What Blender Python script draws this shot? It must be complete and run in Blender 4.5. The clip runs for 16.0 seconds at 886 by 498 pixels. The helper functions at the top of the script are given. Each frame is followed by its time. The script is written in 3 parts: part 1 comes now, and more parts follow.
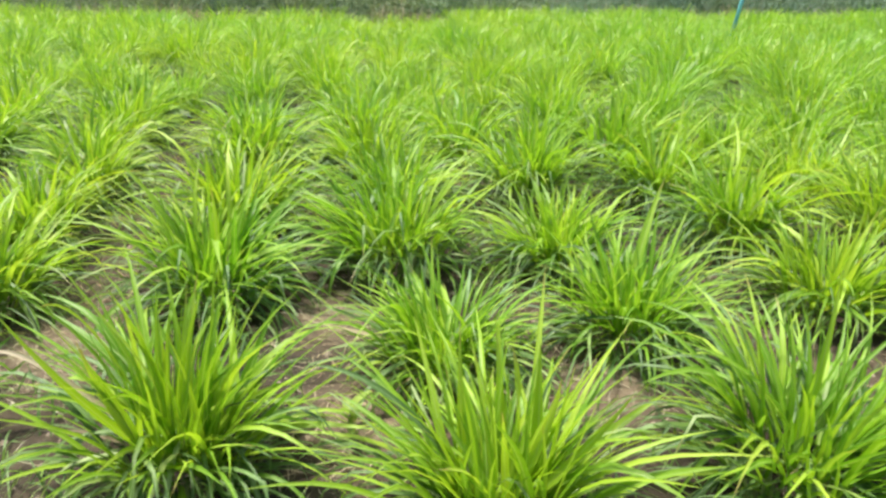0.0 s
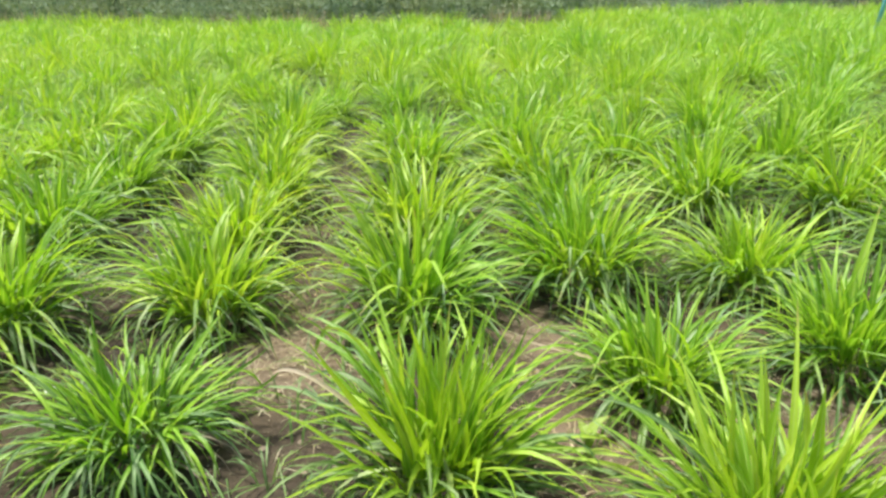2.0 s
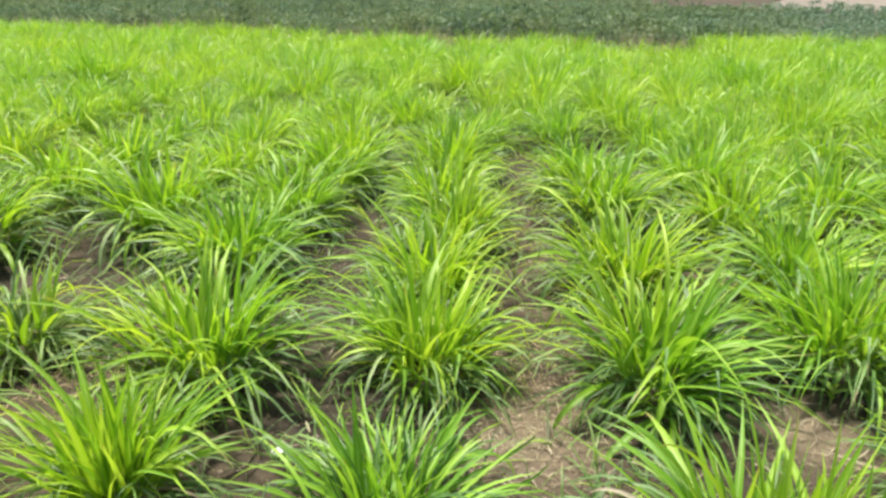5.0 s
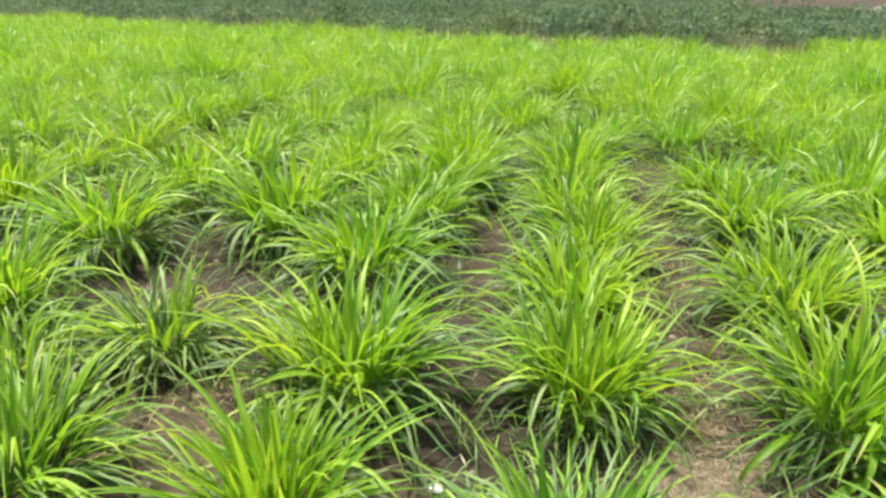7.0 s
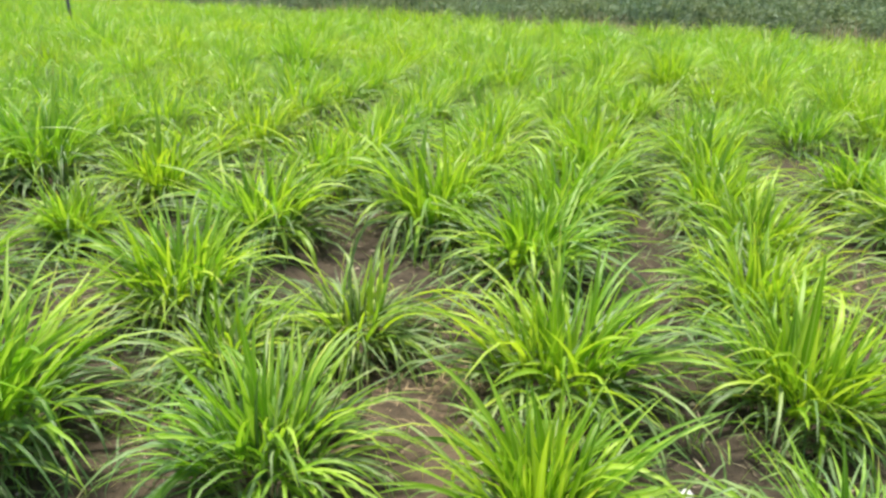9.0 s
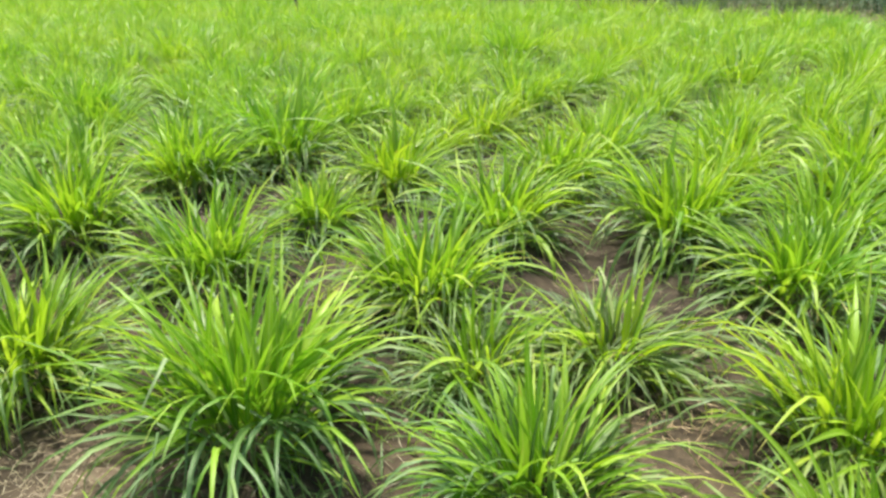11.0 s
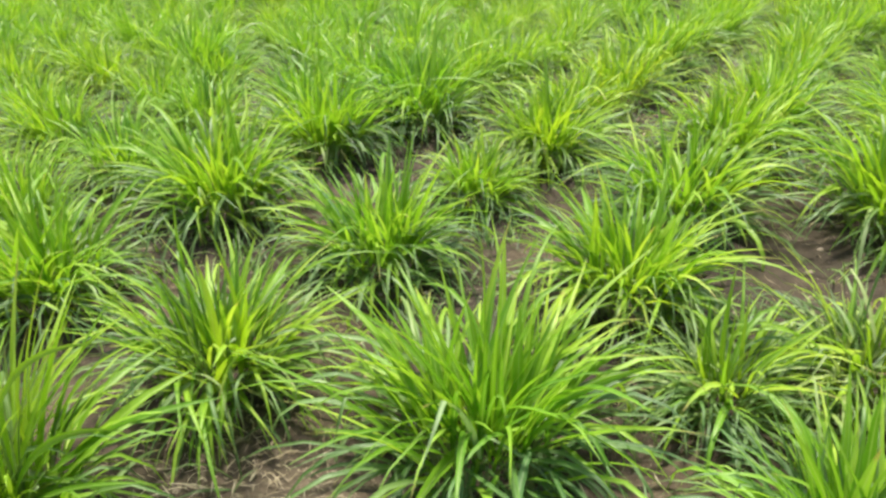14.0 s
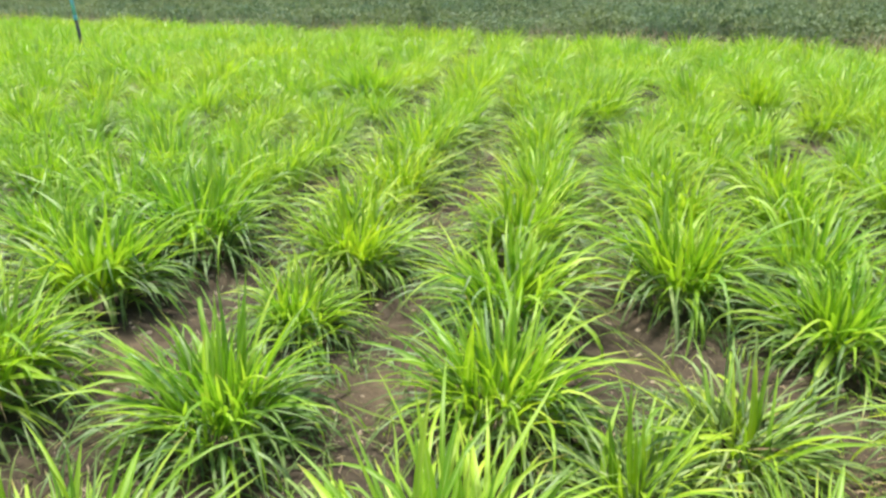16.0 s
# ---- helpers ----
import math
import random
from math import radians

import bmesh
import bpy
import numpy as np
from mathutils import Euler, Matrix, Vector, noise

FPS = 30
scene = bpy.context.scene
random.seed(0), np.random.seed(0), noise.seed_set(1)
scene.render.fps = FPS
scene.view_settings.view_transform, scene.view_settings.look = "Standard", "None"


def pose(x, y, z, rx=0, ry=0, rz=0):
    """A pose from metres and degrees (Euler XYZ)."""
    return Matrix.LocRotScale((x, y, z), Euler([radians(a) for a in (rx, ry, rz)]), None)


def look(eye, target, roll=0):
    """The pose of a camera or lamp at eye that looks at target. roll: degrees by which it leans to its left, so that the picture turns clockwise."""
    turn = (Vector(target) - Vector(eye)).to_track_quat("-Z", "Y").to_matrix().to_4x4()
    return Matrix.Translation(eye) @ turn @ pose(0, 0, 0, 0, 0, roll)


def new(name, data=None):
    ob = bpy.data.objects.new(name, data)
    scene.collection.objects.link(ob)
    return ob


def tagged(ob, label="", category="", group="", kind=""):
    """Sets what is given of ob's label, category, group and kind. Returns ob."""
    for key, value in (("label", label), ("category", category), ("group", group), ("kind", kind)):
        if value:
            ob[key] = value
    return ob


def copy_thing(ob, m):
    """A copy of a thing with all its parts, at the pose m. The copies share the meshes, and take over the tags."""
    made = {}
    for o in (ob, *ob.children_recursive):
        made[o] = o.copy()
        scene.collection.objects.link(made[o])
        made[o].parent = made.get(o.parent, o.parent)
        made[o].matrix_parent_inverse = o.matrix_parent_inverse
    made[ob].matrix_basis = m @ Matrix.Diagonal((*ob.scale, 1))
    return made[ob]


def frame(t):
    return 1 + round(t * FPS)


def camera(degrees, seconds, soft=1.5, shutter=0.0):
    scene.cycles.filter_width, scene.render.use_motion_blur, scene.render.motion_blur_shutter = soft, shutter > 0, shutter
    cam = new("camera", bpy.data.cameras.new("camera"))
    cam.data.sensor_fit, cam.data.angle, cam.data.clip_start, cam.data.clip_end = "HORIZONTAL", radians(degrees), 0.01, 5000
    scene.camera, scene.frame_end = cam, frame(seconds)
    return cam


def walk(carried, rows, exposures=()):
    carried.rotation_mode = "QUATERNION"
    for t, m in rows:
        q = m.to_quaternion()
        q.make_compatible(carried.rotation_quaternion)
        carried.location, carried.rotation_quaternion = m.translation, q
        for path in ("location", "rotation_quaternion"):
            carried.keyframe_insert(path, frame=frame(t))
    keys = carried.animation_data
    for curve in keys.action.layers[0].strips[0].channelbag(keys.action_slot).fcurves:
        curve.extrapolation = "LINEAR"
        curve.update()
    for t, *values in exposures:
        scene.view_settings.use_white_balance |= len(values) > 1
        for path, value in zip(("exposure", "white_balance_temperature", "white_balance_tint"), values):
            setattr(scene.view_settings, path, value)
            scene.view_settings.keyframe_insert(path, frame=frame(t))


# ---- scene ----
cam = camera(63.8, 16.0, soft=2.85)
PATH = [
    (0, (0.21, 0.401, 1.291), (0.069, 2.257, 0.56), 1.0),
    (0.5, (0.19, 0.379, 1.308), (-0.015, 2.233, 0.587), 0.9),
    (1, (0.141, 0.364, 1.352), (-0.139, 2.209, 0.633), 0.1),
    (1.5, (-0.025, 0.35, 1.376), (-0.367, 2.183, 0.653), -0.4),
    (2, (-0.213, 0.316, 1.396), (-0.613, 2.131, 0.659), -1.1),
    (2.5, (-0.333, 0.339, 1.404), (-0.785, 2.134, 0.646), -1.4),
    (3, (-0.455, 0.464, 1.381), (-0.953, 2.241, 0.61), -1.3),
    (3.5, (-0.542, 0.54, 1.372), (-1.087, 2.305, 0.605), -1.1),
    (4, (-0.612, 0.563, 1.388), (-1.191, 2.322, 0.631), -0.4),
    (4.5, (-0.746, 0.555, 1.425), (-1.351, 2.314, 0.692), 0.1),
    (5, (-0.909, 0.49, 1.452), (-1.528, 2.255, 0.753), 0.6),
    (5.2, (-0.967, 0.464, 1.455), (-1.594, 2.229, 0.763), 0.8),
    (7.3, (-1.357, 0.579, 1.43), (-2.185, 2.259, 0.729), 0.7),
    (7.5, (-1.421, 0.571, 1.401), (-2.255, 2.251, 0.7), 0.8),
    (8, (-1.594, 0.498, 1.415), (-2.451, 2.159, 0.7), 0.6),
    (8.2, (-1.683, 0.454, 1.426), (-2.54, 2.111, 0.702), 0.6),
    (10.3, (-2.022, 0.214, 1.491), (-3.171, 1.669, 0.739), -0.0),
    (10.5, (-2.098, 0.246, 1.493), (-3.296, 1.659, 0.738), -0.4),
    (11, (-2.227, 0.263, 1.484), (-3.516, 1.586, 0.717), -0.6),
    (11.5, (-2.424, 0.176, 1.498), (-3.792, 1.405, 0.713), -0.7),
    (12, (-2.616, 0.023, 1.542), (-4.047, 1.162, 0.731), -1.0),
    (12.5, (-2.666, -0.002, 1.541), (-4.125, 1.084, 0.709), -1.0),
    (13, (-2.679, -0.007, 1.545), (-4.132, 1.071, 0.693), -1.1),
    (13.5, (-2.734, 0.01, 1.541), (-4.147, 1.119, 0.66), -1.2),
    (14, (-2.914, 0.093, 1.544), (-4.258, 1.256, 0.626), -1.5),
    (14.5, (-3.052, 0.15, 1.524), (-4.297, 1.39, 0.568), -1.4),
    (15, (-3.19, 0.155, 1.493), (-4.308, 1.472, 0.484), -1.3),
    (15.5, (-3.392, 0.051, 1.568), (-4.382, 1.521, 0.64), -0.6),
    (16, (-3.456, 0.02, 1.673), (-4.268, 1.697, 0.947), -0.2),
]
walk(cam, [(t, look(eye, target, roll)) for t, eye, target, roll in PATH], exposures=[(0, 0.81), (5, 0.80), (8, 0.76), (11, 0.79), (13.5, 0.77), (15, 0.80), (16, 0.90)])

# ---- light ----
SUN_FROM = Vector((-0.27, 0.2, 0.95)).normalized()
world = bpy.data.worlds.new("sky")
scene.world = world
world.use_nodes = True
wn = world.node_tree.nodes
sky = wn.new("ShaderNodeTexSky")
sky.sky_type = "NISHITA"
sky.sun_disc = False
sky.sun_elevation = math.asin(SUN_FROM.z)
sky.sun_rotation = math.atan2(SUN_FROM.x, SUN_FROM.y)
sky.air_density, sky.dust_density, sky.ozone_density = 1.2, 3.0, 1.0
wn["Background"].inputs["Strength"].default_value = 0.108
world.node_tree.links.new(sky.outputs[0], wn["Background"].inputs["Color"])
sun = new("sun", bpy.data.lights.new("sun", "SUN"))
sun.data.energy, sun.data.angle, sun.data.color = 4.45, radians(8), (1.0, 0.955, 0.85)
sun.matrix_world = look(SUN_FROM * 30, (0, 0, 0))

rng = random.Random(7)


# ---- materials ----
def material(name):
    m = bpy.data.materials.new(name)
    m.use_nodes = True
    nt = m.node_tree
    return m, nt, nt.nodes, nt.nodes["Principled BSDF"]


def add(nt, kind, **values):
    n = nt.nodes.new(kind)
    for k, v in values.items():
        n.inputs[k].default_value = v
    return n


def ramp(nt, source, stops):
    n = nt.nodes.new("ShaderNodeValToRGB")
    el = n.color_ramp.elements
    while len(el) < len(stops):
        el.new(0.5)
    for e, (p, c) in zip(el, stops):
        e.position, e.color = p, (*c, 1)
    nt.links.new(source, n.inputs[0])
    return n.outputs[0]


def mix(nt, fac, a, b, mode="MIX"):
    n = nt.nodes.new("ShaderNodeMix")
    n.data_type, n.blend_type = "RGBA", mode
    for sock, v in ((n.inputs[0], fac), (n.inputs[6], a), (n.inputs[7], b)):
        if isinstance(v, bpy.types.NodeSocket):
            nt.links.new(v, sock)
        elif isinstance(v, tuple):
            sock.default_value = (*v, 1)
        else:
            sock.default_value = v
    return n.outputs[2]


def maths(nt, op, a, b=0.0):
    n = nt.nodes.new("ShaderNodeMath")
    n.operation = op
    for sock, v in zip(n.inputs, (a, b)):
        if isinstance(v, bpy.types.NodeSocket):
            nt.links.new(v, sock)
        else:
            sock.default_value = v
    return n.outputs[0]


def leaf_material(name, stops, midrib, tip, glow, rough=0.47, share=0.42, shine=0.44):
    """A grass blade: colour from leaf to leaf, pale midrib, dry tips on some, light through the blade."""
    m, nt, nodes, bsdf = material(name)
    info, geo, uv = nodes.new("ShaderNodeObjectInfo"), nodes.new("ShaderNodeNewGeometry"), nodes.new("ShaderNodeUVMap")
    chance = maths(nt, "FRACT", maths(nt, "ADD", info.outputs["Random"], geo.outputs["Random Per Island"]))
    base = ramp(nt, chance, stops)
    patch = add(nt, "ShaderNodeTexNoise", Scale=0.75, Detail=2.0)
    nt.links.new(geo.outputs["Position"], patch.inputs["Vector"])
    tone = ramp(nt, patch.outputs["Fac"], [(0.34, (0.74, 0.90, 0.92)), (0.5, (0.98, 1.0, 0.9)), (0.66, (1.18, 1.06, 0.8))])
    base = mix(nt, 0.8, base, tone, "MULTIPLY")
    # The stand turns a cooler green towards the field's far right side.
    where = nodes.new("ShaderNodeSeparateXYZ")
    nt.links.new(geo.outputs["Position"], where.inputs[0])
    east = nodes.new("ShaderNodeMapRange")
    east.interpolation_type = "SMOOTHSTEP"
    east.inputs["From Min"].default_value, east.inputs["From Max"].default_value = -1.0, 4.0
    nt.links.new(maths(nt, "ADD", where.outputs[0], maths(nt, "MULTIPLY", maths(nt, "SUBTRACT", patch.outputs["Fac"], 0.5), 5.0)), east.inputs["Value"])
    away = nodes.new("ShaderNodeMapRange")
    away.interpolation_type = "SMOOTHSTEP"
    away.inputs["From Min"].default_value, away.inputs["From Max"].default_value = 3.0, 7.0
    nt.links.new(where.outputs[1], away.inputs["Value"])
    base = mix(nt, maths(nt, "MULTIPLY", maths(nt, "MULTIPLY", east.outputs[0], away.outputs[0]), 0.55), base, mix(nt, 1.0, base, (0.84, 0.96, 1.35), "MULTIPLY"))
    sep = nodes.new("ShaderNodeSeparateXYZ")
    nt.links.new(uv.outputs[0], sep.inputs[0])
    across = maths(nt, "ABSOLUTE", maths(nt, "SUBTRACT", sep.outputs[0], 0.5))
    rib = maths(nt, "LESS_THAN", across, 0.07)
    base = mix(nt, maths(nt, "MULTIPLY", rib, 0.45), base, midrib)
    veins = add(nt, "ShaderNodeTexNoise", Scale=1.0, Detail=3.0)
    stretch = nodes.new("ShaderNodeMapping")
    stretch.inputs["Scale"].default_value = (26, 3.0, 1)
    nt.links.new(uv.outputs[0], stretch.inputs[0])
    nt.links.new(stretch.outputs[0], veins.inputs["Vector"])
    base = mix(nt, 0.35, base, ramp(nt, veins.outputs["Fac"], [(0.3, (0.7, 0.72, 0.6)), (0.7, (1.15, 1.12, 1.1))]), "MULTIPLY")
    # Paler blade tips, with part of their sunlit brightness put into the colour.
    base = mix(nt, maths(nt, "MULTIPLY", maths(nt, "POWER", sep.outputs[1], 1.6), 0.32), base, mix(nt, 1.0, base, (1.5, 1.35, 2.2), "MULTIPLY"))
    dry = maths(nt, "MULTIPLY", maths(nt, "GREATER_THAN", chance, 0.84), maths(nt, "GREATER_THAN", maths(nt, "ADD", sep.outputs[1], maths(nt, "MULTIPLY", veins.outputs["Fac"], 0.2)), 0.97))
    base = mix(nt, maths(nt, "MULTIPLY", dry, 0.7), base, tip)
    nt.links.new(base, bsdf.inputs["Base Color"])
    bsdf.inputs["Roughness"].default_value = rough
    bsdf.inputs["Specular IOR Level"].default_value = shine
    bump = add(nt, "ShaderNodeBump", Strength=0.25, Distance=0.002)
    nt.links.new(veins.outputs["Fac"], bump.inputs["Height"])
    nt.links.new(bump.outputs[0], bsdf.inputs["Normal"])
    through_leaf = nodes.new("ShaderNodeBsdfTranslucent")
    nt.links.new(mix(nt, 1.0, base, glow, "MULTIPLY"), through_leaf.inputs["Color"])
    both = nodes.new("ShaderNodeMixShader")
    both.inputs[0].default_value = share
    nt.links.new(bsdf.outputs[0], both.inputs[1])
    nt.links.new(through_leaf.outputs[0], both.inputs[2])
    nt.links.new(both.outputs[0], nodes["Material Output"].inputs["Surface"])
    return m


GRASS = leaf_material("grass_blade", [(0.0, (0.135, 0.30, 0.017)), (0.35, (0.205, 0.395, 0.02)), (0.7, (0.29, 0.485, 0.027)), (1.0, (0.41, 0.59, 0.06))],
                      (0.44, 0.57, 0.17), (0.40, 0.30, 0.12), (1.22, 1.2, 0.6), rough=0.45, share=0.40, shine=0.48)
# Older-blade green, with the shade low in the clumps put into the colour.
SHADED_OLD = leaf_material("shaded_old_grass_blade", [(0.0, (0.055, 0.125, 0.022)), (0.4, (0.09, 0.185, 0.031)), (0.8, (0.145, 0.255, 0.046)), (1.0, (0.25, 0.355, 0.09))],
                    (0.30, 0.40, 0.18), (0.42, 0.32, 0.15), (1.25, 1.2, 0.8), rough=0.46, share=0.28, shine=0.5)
PALE = leaf_material("pale_grass_blade", [(0.0, (0.105, 0.215, 0.055)), (0.5, (0.17, 0.295, 0.085)), (1.0, (0.31, 0.42, 0.17))],
                     (0.40, 0.48, 0.26), (0.42, 0.32, 0.15), (1.2, 1.2, 0.7), rough=0.5, share=0.3, shine=0.45)
DRY = leaf_material("dry_blade", [(0.0, (0.09, 0.065, 0.04)), (0.5, (0.22, 0.165, 0.10)), (0.85, (0.36, 0.29, 0.18)), (1.0, (0.52, 0.44, 0.29))],
                    (0.5, 0.42, 0.25), (0.3, 0.2, 0.1), (1.1, 1.0, 0.8), rough=0.7, share=0.2)
STRAW = leaf_material("straw_blade", [(0.0, (0.13, 0.10, 0.06)), (0.4, (0.30, 0.235, 0.14)), (1.0, (0.60, 0.52, 0.35))],
                      (0.6, 0.52, 0.34), (0.4, 0.3, 0.16), (1.1, 1.0, 0.8), rough=0.7, share=0.25)
CROP = leaf_material("crop_leaf", [(0.0, (0.085, 0.145, 0.075)), (0.5, (0.135, 0.205, 0.11)), (1.0, (0.20, 0.27, 0.17))],
                     (0.16, 0.22, 0.1), (0.28, 0.24, 0.12), (1.2, 1.2, 0.8), rough=0.8, share=0.3)
WEED = leaf_material("weed_leaf", [(0.0, (0.20, 0.36, 0.05)), (1.0, (0.32, 0.45, 0.08))], (0.4, 0.5, 0.2), (0.5, 0.4, 0.1), (1.3, 1.2, 0.7))


def soil_material():
    m, nt, nodes, bsdf = material("soil")
    geo = nodes.new("ShaderNodeNewGeometry")
    layers = {}
    for key, scale, detail in (("patch", 0.9, 4), ("clod", 14, 6), ("grit", 120, 4)):
        layers[key] = add(nt, "ShaderNodeTexNoise", Scale=scale, Detail=detail, Roughness=0.65)
        nt.links.new(geo.outputs["Position"], layers[key].inputs["Vector"])
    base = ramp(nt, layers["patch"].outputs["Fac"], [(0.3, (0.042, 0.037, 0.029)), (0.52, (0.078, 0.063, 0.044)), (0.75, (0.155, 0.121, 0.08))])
    base = mix(nt, 0.7, base, ramp(nt, layers["clod"].outputs["Fac"], [(0.32, (0.42, 0.41, 0.4)), (0.68, (1.45, 1.38, 1.3))]), "MULTIPLY")
    base = mix(nt, 0.6, base, ramp(nt, layers["grit"].outputs["Fac"], [(0.3, (0.6, 0.6, 0.6)), (0.7, (1.35, 1.3, 1.25))]), "MULTIPLY")
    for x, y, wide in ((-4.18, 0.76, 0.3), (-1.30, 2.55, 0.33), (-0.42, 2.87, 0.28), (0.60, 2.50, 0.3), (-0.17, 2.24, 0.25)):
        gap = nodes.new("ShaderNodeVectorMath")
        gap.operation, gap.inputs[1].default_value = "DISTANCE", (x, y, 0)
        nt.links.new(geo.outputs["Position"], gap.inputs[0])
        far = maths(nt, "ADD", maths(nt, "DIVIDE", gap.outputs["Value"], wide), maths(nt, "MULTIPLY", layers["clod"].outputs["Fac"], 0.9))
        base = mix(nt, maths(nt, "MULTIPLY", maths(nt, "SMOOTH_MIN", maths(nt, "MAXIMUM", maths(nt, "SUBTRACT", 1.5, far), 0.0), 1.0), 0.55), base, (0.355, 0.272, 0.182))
    nt.links.new(base, bsdf.inputs["Base Color"])
    bsdf.inputs["Roughness"].default_value = 0.92
    bsdf.inputs["Specular IOR Level"].default_value = 0.2
    high = maths(nt, "ADD", layers["clod"].outputs["Fac"], maths(nt, "MULTIPLY", layers["grit"].outputs["Fac"], 0.35))
    bump = add(nt, "ShaderNodeBump", Strength=0.8, Distance=0.03)
    nt.links.new(high, bump.inputs["Height"])
    nt.links.new(bump.outputs[0], bsdf.inputs["Normal"])
    return m


def plain(name, colour, rough, grain=60.0, metal=0.0):
    m, nt, nodes, bsdf = material(name)
    geo = nodes.new("ShaderNodeNewGeometry")
    n = add(nt, "ShaderNodeTexNoise", Scale=grain, Detail=4.0)
    nt.links.new(geo.outputs["Position"], n.inputs["Vector"])
    nt.links.new(mix(nt, 0.5, colour, ramp(nt, n.outputs["Fac"], [(0.3, (0.7, 0.7, 0.7)), (0.7, (1.2, 1.2, 1.2))]), "MULTIPLY"), bsdf.inputs["Base Color"])
    bsdf.inputs["Roughness"].default_value, bsdf.inputs["Metallic"].default_value = rough, metal
    return m


SOIL = soil_material()
STEM = plain("pale_leaf_sheath", (0.30, 0.36, 0.13), 0.6)
PIPE_BLUE = plain("faded_blue_pipe", (0.22, 0.60, 0.70), 0.45)
PIPE_DARK = plain("dark_pipe", (0.03, 0.035, 0.04), 0.5)
STONE = plain("dry_clod", (0.36, 0.29, 0.21), 0.95, 40)
SCRAP = plain("white_scrap", (0.75, 0.75, 0.72), 0.6)
TRACK = plain("pale_earth", (0.19, 0.16, 0.12), 0.95, 0.18)


# ---- mesh helpers ----
def mesh_from(name, verts, faces, mat, uvs=None, smooth=True):
    me = bpy.data.meshes.new(name)
    me.from_pydata([tuple(v) for v in verts], [], faces)
    if uvs is not None:
        layer = me.uv_layers.new(name="UVMap")
        loops = np.empty(len(me.loops), dtype=np.int32)
        me.loops.foreach_get("vertex_index", loops)
        layer.data.foreach_set("uv", np.asarray(uvs, dtype=np.float32)[loops].ravel())
    me.polygons.foreach_set("use_smooth", [smooth] * len(me.polygons))
    me.materials.append(mat)
    me.update()
    return me


def part(name, me, parent, label="", m=None):
    ob = new(name, me)
    ob.parent = parent
    if m is not None:
        ob.matrix_basis = m
    return tagged(ob, label) if label else ob


def blade(length, width, rise, bend, kink=0.0, twist=0.0, segments=7, fold=0.25, sway=0.0, floor=-0.04):
    """A grass blade from the origin, leaning towards +x: rise is its first angle over the ground, bend how far it droops to the tip (degrees)."""
    verts, uvs, faces = [], [], []
    p, a, side = Vector((0, 0, 0)), radians(rise), 0.0
    step = length / segments
    wide = 3 if segments > 4 else 2
    for i in range(segments + 1):
        f = i / segments
        w = width * min(1.0, 0.45 + 2.2 * f) * (1 - f ** 1.95) ** 0.95 + 0.0004
        t = radians(twist) * f
        across = Vector((-math.sin(t) * math.sin(a), math.cos(t), math.sin(t) * math.cos(a)))
        up = Vector((-math.sin(a), 0, math.cos(a)))
        if wide == 3:
            verts += [p - across * w / 2 + up * w * fold, p, p + across * w / 2 + up * w * fold]
            uvs += [(0, f), (0.5, f), (1, f)]
        else:
            verts += [p - across * w / 2, p + across * w / 2]
            uvs += [(0, f), (1, f)]
        if i:
            k, j = wide * i, wide * (i - 1)
            faces += [(j + c, j + c + 1, k + c + 1, k + c) for c in range(wide - 1)]
        drop = radians(bend) / segments * (0.25 + 1.45 * math.exp(-((f - 0.45) / 0.3) ** 2))
        if kink and abs(f - 0.55) < 0.5 / segments:
            drop += radians(kink)
        p = p + Vector((math.cos(a) * math.cos(side), math.sin(side) * math.cos(a), math.sin(a))) * step
        p.z = max(p.z, floor)
        a = max(a - drop, radians(-80))
        side += sway / segments
    return verts, uvs, faces


def joined(blades):
    """Blades with their places, as the arrays of one mesh."""
    V, U, F = [], [], []
    for (verts, uvs, faces), m in blades:
        n = len(V)
        V += [m @ v for v in verts]
        U += uvs
        F += [tuple(i + n for i in f) for f in faces]
    return V, U, F


# ---- ground ----
def axis(lo, hi, step, far):
    fine = list(np.arange(lo, hi + 1e-6, step))
    out, d, left, right = [], step, [], []
    a, b = fine[0], fine[-1]
    while a > -far:
        d *= 1.35
        a -= d
        left.append(a)
    d = step
    while b < far:
        d *= 1.35
        b += d
        right.append(b)
    return left[::-1] + fine + right


def height(x, y):
    """Hoed soil: low banks along the planting rows, lumps and grit."""
    if not (-14 < x < 8 and -3 < y < 14):
        return 0.0
    edge = min(1, (x + 14) / 3, (8 - x) / 3, (y + 3) / 2, (14 - y) / 3)
    lumps = 0.028 * noise.noise((x * 1.7, y * 1.7, 1.0)) + 0.016 * noise.noise((x * 6, y * 6, 4.0)) + 0.009 * noise.noise((x * 17, y * 17, 9.0))
    return edge * lumps


xs, ys = axis(-7.5, 2.5, 0.045, 2500), axis(0.2, 6.0, 0.045, 2500)
grid = [(x, y, height(x, y)) for y in ys for x in xs]
nx = len(xs)
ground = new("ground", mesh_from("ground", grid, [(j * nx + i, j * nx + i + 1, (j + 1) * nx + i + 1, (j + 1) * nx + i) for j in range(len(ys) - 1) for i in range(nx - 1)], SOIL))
tagged(ground, "dry brown hoed soil between the planted clumps", "ground", kind="structure")

